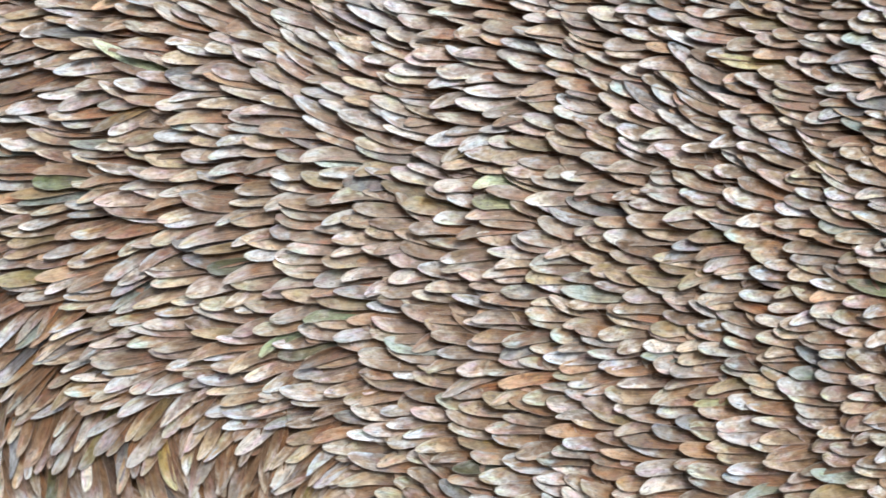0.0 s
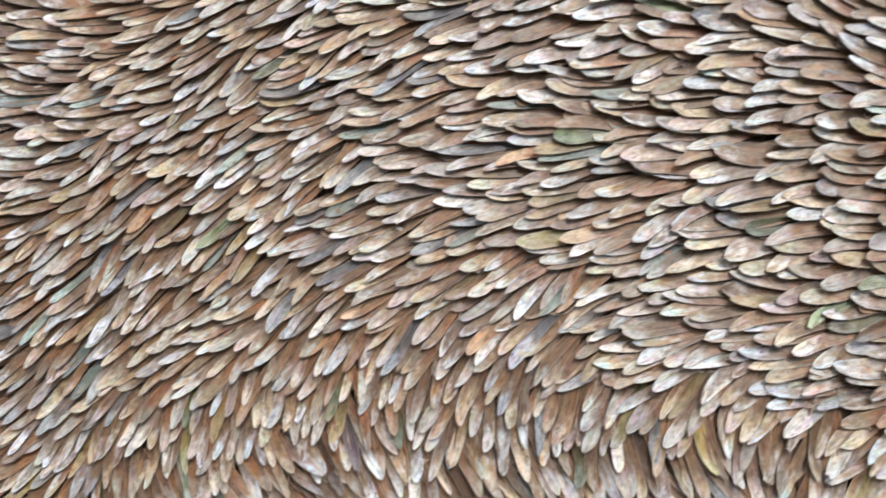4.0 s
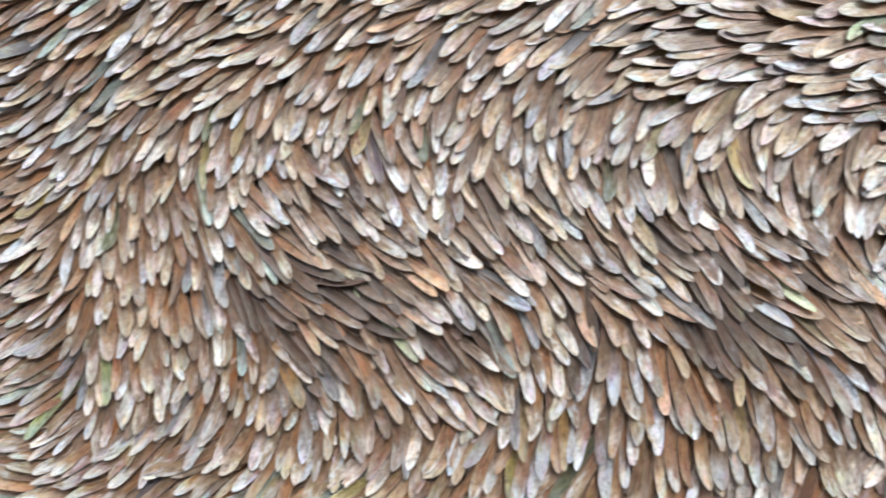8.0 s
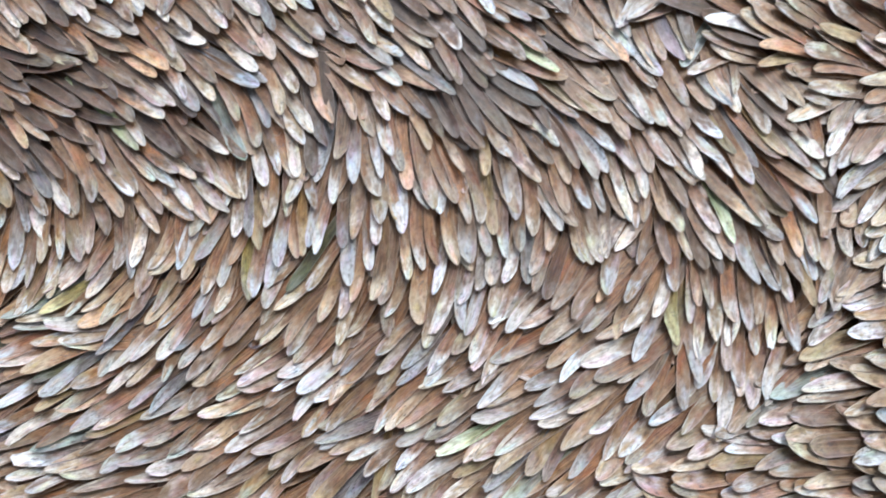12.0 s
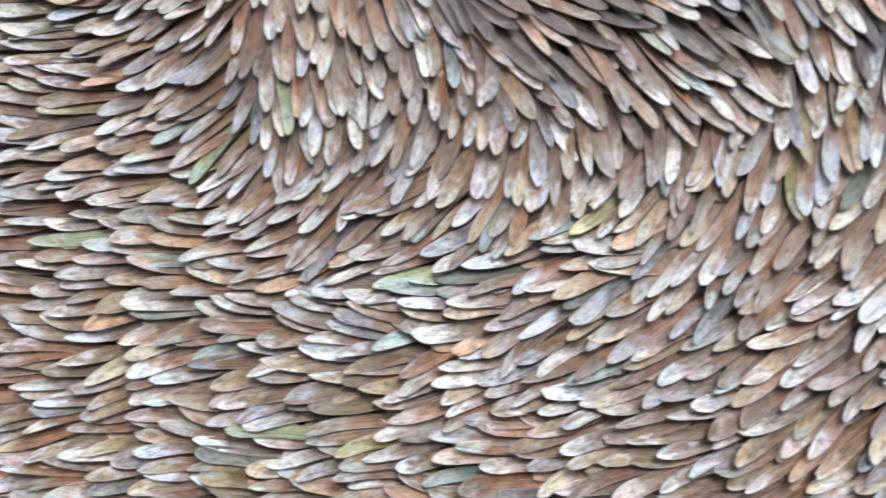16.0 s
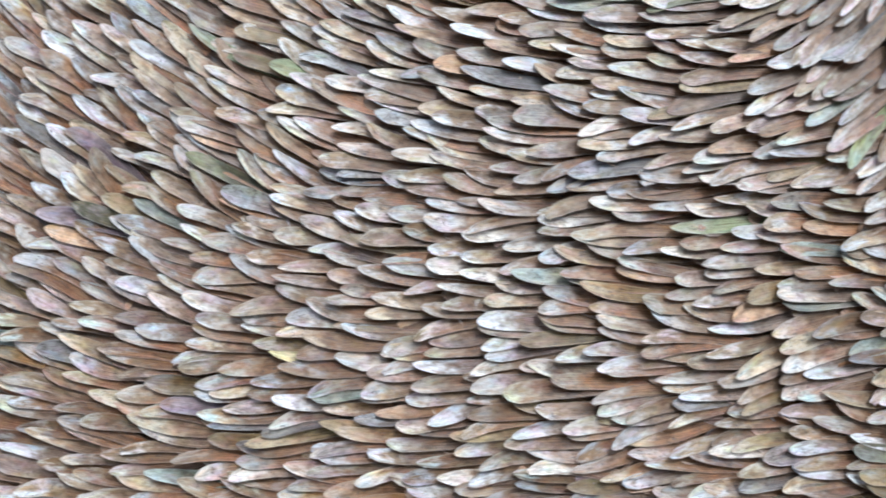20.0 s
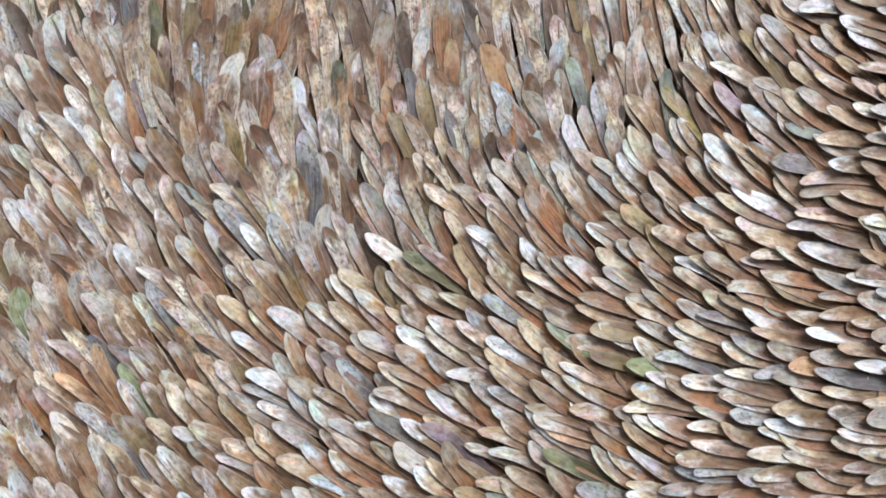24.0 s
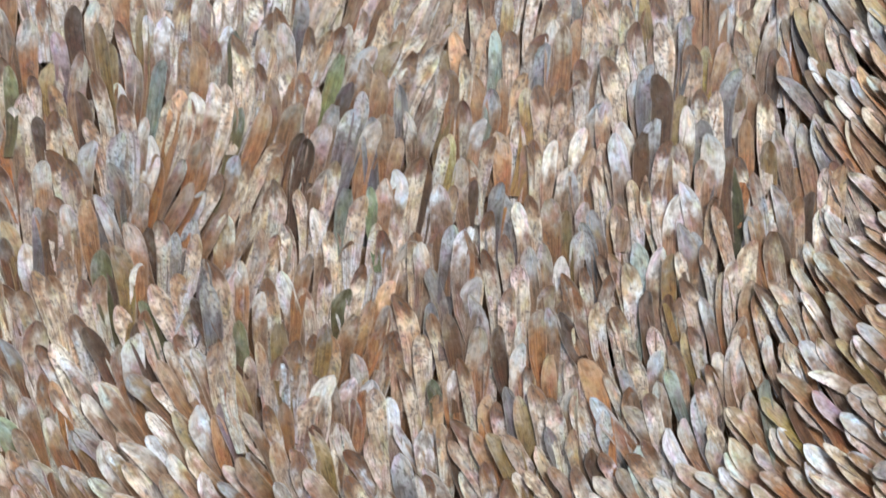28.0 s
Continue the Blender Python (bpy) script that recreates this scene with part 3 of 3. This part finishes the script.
fixed("white", [(-36, 36), (-212, 24), (-2, 83), (152, 73), (304, 162), (-234, 147), (-156, 147), (42, 141), (128, 194), (190, 200), (80, 227), (369, 186), (333, 183), (177, 75), (143, 97), (86, 48), (98, 6), (-125, 5), (231, -107), (314, -66), (283, 9), (-118, 162), (-332, 27), (-389, 181), (-118, 99), (-41, 95), (111, 45), (-173, -33), (-249, -6), (-221, 6), (-260, -28), (-337, 4), (-410, 47), (-540, -16), (-442, 122), (-388, 118), (-522, 85), (-576, 35), (-547, 22), (-66, 68), (-442, -14), (-120, -62), (-535, -87), (-297, -73), (-496, -122), (-445, -211), (-617, -76), (-493, -95)])
fixed("white", [(-452, -150), (-300, -154), (-310, -189), (-332, -148), (-597, -246), (-254, -226), (-234, -222), (-141, -78), (-50, -248), (-11, -224), (-368, -15), (-62, -70), (-42, -44), (-36, -103), (-26, -140), (19, -59), (-215, -118), (-73, -223), (-344, -151), (-358, -135), (-318, -272), (-285, -244), (-129, -267), (13, -189), (-376, -260), (-352, -266), (52, -220), (77, -217), (102, -204), (-296, -323), (-226, -323), (-450, -197), (-129, -327), (-103, -312), (-67, -270), (-42, -271), (-25, -303), (-68, -414), (-55, -339), (-299, -244), (-245, -412), (-295, -395), (-85, -434), (-661, -234), (-637, -343), (-696, -360), (-501, -353), (-720, -266)])
fixed("white", [(-480, -249), (-432, -362), (-485, -406), (-561, -409), (-700, -429), (-685, -408), (-513, -383), (-687, -225), (-662, -195), (-600, -199), (-645, -282), (-675, -258), (-627, -279), (-525, -253), (-546, -278), (-520, -273), (-469, -294), (-543, -296), (-498, -316), (-464, -319), (-605, -383), (-700, -382), (-400, -387), (-419, -395), (-341, -400), (-611, -420), (-640, -441), (-516, -442), (-337, -438), (-455, -420), (-403, -428), (-618, -288), (-801, -260), (-804, -238), (-753, -278), (-751, -329), (-789, -433), (-816, -311), (-761, -223), (-907, -319), (-847, -216), (-827, -213), (-781, -234), (-756, -237), (-614, -327), (-579, -374), (-670, -392), (-869, -357)])
fixed("white", [(-842, -308), (-921, -313), (-863, -317), (-785, -394), (-797, -378), (-812, -431), (-872, -432), (-849, -431), (-729, -425), (-931, -446), (-834, -404), (-956, -247), (-1001, -167), (-985, -194), (-807, -188), (-765, -274), (-1152, -116), (-1146, -141), (-962, -152), (-1044, -145), (-1094, -166), (-1110, -206), (-902, -135), (-771, -158), (-735, -120), (-787, -303), (-732, -313), (-887, -319), (-967, -220), (-1009, -307), (-987, -331), (-1036, -320), (-1118, -279), (-1144, -279), (-978, -348), (-732, -335), (-1081, -99), (-933, -53), (-1164, -121), (-1118, -64), (-1127, -96), (-887, -102), (-734, -32), (-737, -68), (-900, -276), (-1036, 93), (-1172, 4), (-1133, 34)])
fixed("white", [(-1026, 44), (-848, 29), (-1070, -12), (-1081, -40), (-930, 91), (-818, 93), (-1102, 62), (-1089, -26), (-1010, -17), (-891, 38), (-963, 57), (-1199, 52), (-1162, 106), (-1109, 111), (-1138, 48), (-997, 46), (-920, 36), (-905, 56), (-870, 26), (-871, 0), (-1191, -18), (-1054, -86), (-1038, -109), (-927, -96), (-870, -138), (-1179, -121), (-1157, -91), (-796, -45), (-786, -80), (-346, -320), (-8, -326), (16, -389), (33, -348)])
fixed("purple", [(2, 222), (-97, -33), (-352, -96), (-23, -158), (-887, -400), (-949, -303), (-988, -232), (-789, -97), (-1095, -96), (-937, -267), (-1176, 89)])
fixed("brown", [(214, -79), (94, 74), (53, 67), (-440, 62), (68, -137), (-289, -226), (-373, -196), (-393, -187), (-729, -402), (-1147, -70), (-833, -44), (-847, -163), (-901, -2), (-914, -56), (-1104, 3), (-1012, 35)])
fixed("blue_white", [(254, 176), (-120, -41), (131, -98), (112, 150), (160, -19), (6, -62), (16, -75), (-18, -86), (290, -99), (-196, 56), (-104, 93), (10, 93), (-398, -70), (-353, 146), (-273, 157), (-223, 156), (-145, 103), (-3, 159), (73, 46), (-550, -120), (-607, 106), (-479, -48), (-621, 153), (-448, 79), (-260, 148), (-113, 78), (-408, 10), (-438, 1), (-202, -53), (-164, -70), (-195, -81), (-423, -134), (-189, -114), (-187, -222), (-263, -7), (-236, 14), (-592, -85), (-340, -124), (-638, -181), (-435, -203), (-200, -223), (-46, -196), (-385, -22), (-141, -47), (-83, -53), (-72, -64), (-56, -120), (-9, -97)])
fixed("blue_white", [(42, -65), (-449, -178), (17, -282), (91, -314), (-471, -355), (-441, -347), (-84, -359), (-452, -278), (-280, -300), (-309, -353), (-339, -366), (-115, -354), (-37, -355), (-422, -413), (-406, -325), (-299, -424), (-284, -428), (-165, -389), (-604, -313), (-609, -360), (-540, -325), (-714, -230), (-505, -214), (-567, -381), (-724, -357), (-314, -379), (-309, -392), (-573, -431), (-903, -247), (-822, -355), (-781, -249), (-736, -215), (-773, -303), (-830, -283), (-774, -377), (-937, -381), (-1126, -200), (-1036, -221), (-1056, -169), (-1007, -109), (-1032, -169), (-870, -170), (-738, -173), (-815, -292), (-934, -253), (-917, -211), (-933, -344), (-963, -327)])
fixed("blue_white", [(-945, -332), (-1067, -308), (-1065, -269), (-1086, -357), (-977, -38), (-1158, -104), (-974, -151), (-893, -155), (-740, -44), (-902, -224), (-1015, -209), (-1010, 18), (-852, -49), (-839, 96), (-865, 96), (-1094, 28), (-1166, 35), (-923, 13), (-830, -9), (-859, 9), (-1029, -90), (-1167, -69), (-214, -345), (-141, -305), (48, -391), (95, -330)])
fixed("blue_grey", [(19, 126), (-320, -37), (-300, 184), (-360, 13), (-350, 79), (-523, 20), (-201, -14), (-265, -176), (-159, -180), (-559, -222), (-252, -139), (-467, -171), (-467, -262), (-216, -226), (-732, -236), (-863, -410), (-1084, -200), (-754, -126), (-815, -226), (-1025, -245), (-1115, -261), (-954, -96), (-1009, -128), (-1187, 4), (-954, 8), (-985, -12), (-1122, -11), (-860, -101), (-907, -108), (-798, 66), (-199, -379)])
fixed("tan", [(18, -181), (23, -188), (7, -177), (54, -194), (43, -188)])

X0, X1, Z0, Z1 = -1.29, 0.47, -0.51, 0.30
LONG, WIDE = 0.0255, 0.0046  # how near two leaves come, lengthwise and sidewise


def grown(x):
    """Leaves are larger towards the panel's right end."""
    return 0.92 + 0.15 * min(1.0, max(0.0, (x + 0.55) / 0.50))


def scatter(count, long, wide, pinned):
    """Leaves as thickly as they go, lengthwise rows staggered at random."""
    tries = np.column_stack([rng.uniform(X0 + 0.012, X1 - 0.012, count), rng.uniform(Z0 + 0.012, Z1 - 0.012, count)])
    if pinned:
        tries = np.vstack([np.array([(x, z) for x, z, _ in pinned]), tries])
    ways = np.concatenate([lie(tries[i:i + 8000]) for i in range(0, len(tries), 8000)])
    grid, kept = {}, []
    for i, ((x, z), a) in enumerate(zip(tries.tolist(), ways.tolist())):
        gx, gz = int(x // (1.36 * long)), int(z // (1.36 * long))
        ca, sa = math.cos(a), math.sin(a)
        near = (p for cx in (gx - 1, gx, gx + 1) for cz in (gz - 1, gz, gz + 1) for p in grid.get((cx, cz), ()))
        reach = (grown(x) * (1.0 - 0.06 * abs(sa) + 0.07 * max(0.0, sa) ** 3)) ** 2  # hanging leaves lie closer, upright ones less so
        lying = ca * ca
        far, wid = (long * (1.0 - 0.08 * lying), wide * (1.0 + 0.12 * lying)) if x > -0.1 else (long * (1.0 + 0.08 * lying), wide * (1.0 - 0.03 * lying))
        if i < len(pinned):
            reach *= 0.4
        if all((((px - x) * ca + (pz - z) * sa) / far) ** 2 + (((pz - z) * ca - (px - x) * sa) / wid) ** 2 >= reach for px, pz in near):
            grid.setdefault((gx, gz), []).append((x, z))
            kept.append((x, z, a, pinned[i][2] if i < len(pinned) else ""))
    return kept


# ---- one leaf: x runs to the tip, z away from the board ----
STATIONS = (0.0, 0.26, 0.48, 0.66, 0.78, 0.87, 0.93, 0.967, 0.99, 1.0)
ACROSS = (-1.0, -0.5, 0.0, 0.5, 1.0)


def leaf_shape(r, flick, blunt=False):
    """Vertices, faces, rim count and flat places of one leaf: a long flat blade with a rounded tip."""
    length, half = r.uniform(0.052, 0.063), r.uniform(0.0039, 0.0052) if blunt else r.uniform(0.0037, 0.0049)
    point, bend, camber = r.uniform(1.8, 2.4), r.uniform(-0.08, 0.08), r.normal(-0.0004, 0.0003)
    curl, twist, wave = r.uniform(0.0004, 0.0024), r.normal(0, 0.10), r.uniform(0.0, 0.0005)
    ph, nick, wide = r.uniform(0, 6.28), r.rand() < 0.08, r.uniform(0.74, 0.86) if blunt else r.uniform(0.66, 0.82)
    soften = r.uniform(0.46, 0.56)
    aside = r.choice((-1, 1)) * (r.uniform(0.0, 0.3) if blunt else r.uniform(0.0, 0.45))  # one edge runs straighter to the tip
    verts, flat, faces = [], [], []
    rows = len(STATIONS)
    for n, s in enumerate(STATIONS):
        if s > wide:
            w = max(0.30 if nick else 0.012, 1.0 - ((s - wide) / (1.0 - wide)) ** point) ** soften
        else:
            w = 0.62 + 0.38 * math.sin(s / wide * math.pi / 2) ** 1.3
        w *= half
        mid = bend * length * (s - 0.5) ** 2 * 4 + aside * half * max(0.0, (s - wide) / (1.0 - wide)) ** 1.7
        for u in ACROSS:
            x = (s - 0.68) * length
            if nick and n >= rows - 3:  # torn end
                x -= 0.0009 * (1.0 + math.sin(u * 3.1 + ph)) * (n - rows + 4) / 3
            y = mid + u * w * (1.0 + 0.07 * math.sin(ph + 8 * s + u) + r.normal(0, 0.035))
            z = camber * (1 - u * u) * w / half + curl * max(0.0, s - 0.4) ** 2 / 0.36 + flick * max(0.0, s - 0.80) ** 2 / 0.04 + twist * u * w * (s - 0.5) + wave * math.sin(ph + 9 * s + 1.5 * u)
            verts.append((x, y, z))
            flat.append((x, u * 0.005))
    top = len(verts)
    for (x, y, z), p in zip(verts[:top], flat[:top]):  # underside
        verts.append((x, y, z - 0.0003))
        flat.append(p)
    for n in range(rows - 1):
        a, b = n * 5, n * 5 + 5
        for k in range(4):
            faces.append((a + k, b + k, b + k + 1, a + k + 1))
        for k in (0, 2):  # the underside is coarser
            faces.append((top + a + k + 2, top + b + k + 2, top + b + k, top + a + k))
    # the rim has edges of its own, so that the blade shades flat up to them
    outline = [n * 5 for n in range(rows)] + [(rows - 1) * 5 + k for k in (1, 2, 3)] + [n * 5 + 4 for n in range(rows - 1, -1, -1)]
    start = len(verts)
    for p in outline:
        verts += [verts[p], verts[top + p]]
        flat += [flat[p], flat[p]]
    rim = [(start + 2 * k, start + 2 * k + 1, start + 2 * k + 3, start + 2 * k + 2) for k in range(len(outline) - 1)]
    return verts, faces + rim, len(faces), flat


def leaf_mesh(name, verts, faces, smooth, flat, mat):
    me = bpy.data.meshes.new(name)
    me.from_pydata(verts, [], faces)
    layer = me.uv_layers.new(name="UVMap")
    index = np.empty(len(me.loops), dtype=np.int32)
    me.loops.foreach_get("vertex_index", index)
    layer.data.foreach_set("uv", np.asarray(flat, dtype=np.float32)[index].ravel())
    me.polygons.foreach_set("use_smooth", smooth)
    me.materials.append(mat)
    me.update()
    return me


def smooth_of(shape):
    return np.arange(len(shape[1])) < shape[2]


SHAPES = [leaf_shape(rng, rng.uniform(-0.0004, 0.0010)) for _ in range(36)]
BLUNT = [leaf_shape(rng, rng.uniform(-0.0004, 0.0008), True) for _ in range(24)]  # broader, blunter tips
SHAPES += BLUNT
FLAT = len(SHAPES) - len(BLUNT)
TILT, ROLL = 0.098, 0.215


def stance(x, z, a):
    """Pose of a leaf: the tip stands off the board, and of its two sides the lower one; hanging and upright ones lap sidewise."""
    a += rng.normal(0, 0.05 + 0.04 * abs(math.sin(a)))
    n, t = Vector((0, -1, 0)), Vector((math.cos(a), 0, math.sin(a)))
    s = n.cross(t)
    down = -s.z
    lap = 0.10 if math.sin(41 * x + 29 * z) + 0.7 * math.sin(67 * z - 53 * x) > 0 else -0.10
    lift_t = TILT - 0.025 * abs(t.z) ** 1.5 - 0.045 * max(0.0, t.z) + rng.normal(0, 0.012)
    lift_s = ROLL * down + lap * (1.0 - abs(down)) + rng.normal(0, 0.035)
    tip = (t + n * lift_t).normalized()
    side = (s + n * lift_s)
    side = (side - tip * side.dot(tip)).normalized()
    up = tip.cross(side)
    m = Matrix((tip, side, up)).transposed().to_4x4()
    m.translation = Vector((x, rng.normal(0, 0.0004), z + LIFT))
    k = grown(x) * rng.uniform(0.86, 1.14)
    slim = 1.0 + 0.02 * t.x * t.x - 0.17 * min(1.0, max(0.0, -t.z * 1.5))  # hanging leaves are slimmer, lying ones broader
    slim += 0.13 * t.x * t.x * min(1.0, max(0.0, (x + 0.25) / 0.20))
    slim += 0.12 * max(0.0, t.z) ** 3  # upright ones are broader
    return m @ Matrix.Diagonal((k * (1.0 + 0.14 * t.x * t.x), rng.uniform(0.82, 1.16) * k * slim, k, 1))


def in_sight(x, z):
    """The stretch of the panel along which the camera passes."""
    return (x > -0.73 and -0.475 < z and (z > -0.14 or x < 0.17) and (z < 0.27)) or (x <= -0.73 and z < 0.155 and x > -1.235)


TONES = (["tan"] * 40 + ["rose"] * 13 + ["grey"] * 17 + ["brown"] * 14 + ["white"] * 5 + ["blue_white"] * 6 + ["blue_grey"] * 3 + ["ochre"] * 3
         + ["orange"] * 2 + ["teal"])
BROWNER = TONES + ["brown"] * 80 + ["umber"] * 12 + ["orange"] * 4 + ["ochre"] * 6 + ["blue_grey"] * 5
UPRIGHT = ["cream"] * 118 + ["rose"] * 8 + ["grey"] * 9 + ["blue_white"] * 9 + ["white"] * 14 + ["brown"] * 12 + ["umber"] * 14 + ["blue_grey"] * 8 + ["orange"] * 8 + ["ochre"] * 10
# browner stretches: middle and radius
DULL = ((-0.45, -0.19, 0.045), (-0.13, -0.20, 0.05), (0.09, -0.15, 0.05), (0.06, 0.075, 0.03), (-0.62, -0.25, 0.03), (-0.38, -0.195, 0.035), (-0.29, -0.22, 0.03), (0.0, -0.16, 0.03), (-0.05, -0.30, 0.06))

# patches of dark leaves: shade under lifted leaves painted in, and brown fibre bases
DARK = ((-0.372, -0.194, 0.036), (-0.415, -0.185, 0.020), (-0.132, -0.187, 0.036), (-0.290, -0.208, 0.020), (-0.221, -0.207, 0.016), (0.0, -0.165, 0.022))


def tone_for(x, z, a):
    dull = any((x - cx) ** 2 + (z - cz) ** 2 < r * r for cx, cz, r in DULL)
    # leaves pointing down right: brown bases, and their lesser light painted in as tone
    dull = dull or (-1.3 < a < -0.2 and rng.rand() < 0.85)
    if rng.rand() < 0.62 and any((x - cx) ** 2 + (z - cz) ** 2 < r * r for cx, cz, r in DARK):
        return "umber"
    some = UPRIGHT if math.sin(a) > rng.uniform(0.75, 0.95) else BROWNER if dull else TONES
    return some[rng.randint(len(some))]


panel = tagged(new("leaf_panel"), "long wall panel covered with overlapping dried leaf wings", "wall panel")
panel.matrix_world = pose(0, 0.03, LIFT + Z0)
inverse = panel.matrix_world.inverted()
pool, fill, sections = {}, [], {}
for x, z, a, tone in scatter(130000, LONG, WIDE, FIXED):
    if not in_sight(x, z):
        fill.append((x, z, a))
        continue
    key = (int((x - X0) // 0.176), int((z - Z0) // 0.2025))
    sections.setdefault(key, []).append((x, z, a, tone or tone_for(x, z, a)))

# backing boards butt together under the leaves; each one carries its own leaves
for i in range(10):
    for j in range(4):
        x0, z0 = X0 + i * 0.176, Z0 + j * 0.2025
        board = part("backing_board", box(x0, x0 + 0.176, 0.0165, 0.03, LIFT + z0, LIFT + z0 + 0.2025), MAT_BOARD, panel,
                     "dark fibre board under the leaves")
        board.matrix_parent_inverse = inverse
        for x, z, a, tone in sections.get((i, j), ()):
            rounded = math.sin(a) > 0.55 or (math.sin(a) < -0.45 and rng.rand() < 0.6)
            shape = rng.randint(FLAT, len(SHAPES)) if rounded else rng.randint(FLAT)
            if (shape, tone) not in pool:
                pool[shape, tone] = leaf_mesh("leaf", SHAPES[shape][0], SHAPES[shape][1], smooth_of(SHAPES[shape]), SHAPES[shape][3], MAT[tone])
            leaf = new("leaf", pool[shape, tone])
            leaf.parent = board
            leaf.matrix_basis = stance(x, z, a)


def joined(name, label, places, sink, mat):
    """Many leaves in one mesh."""
    verts, faces, flat, smooth = [], [], [], []
    for x, z, a in places:
        m = stance(x, z, a)
        m.translation.y += sink
        if sink:
            m = m @ Matrix.Diagonal((1.0, 1.4, 1.0, 1.0))
        shape = SHAPES[rng.randint(FLAT)]
        start = len(verts)
        verts.extend(tuple(m @ Vector(c)) for c in shape[0])
        faces.extend(tuple(start + i for i in face) for face in shape[1])
        flat.extend(shape[3])
        smooth.extend(smooth_of(shape).tolist())
    ob = new(name, leaf_mesh(name, verts, faces, smooth, flat, mat))
    ob.parent = panel
    ob.matrix_parent_inverse = inverse
    return tagged(ob, label, kind="stuff")


# the rest of the panel, past the stretch that is walked along, and a first coat under the leaves
joined("leaf_cover", "overlapping dried tan leaf wings", fill, 0.0, MAT_FILL)
joined("leaf_undercoat", "dried brown leaf wings glued flat underneath", [k[:3] for k in scatter(26000, 0.022, 0.0065, [])], 0.0048, MAT_UNDER)
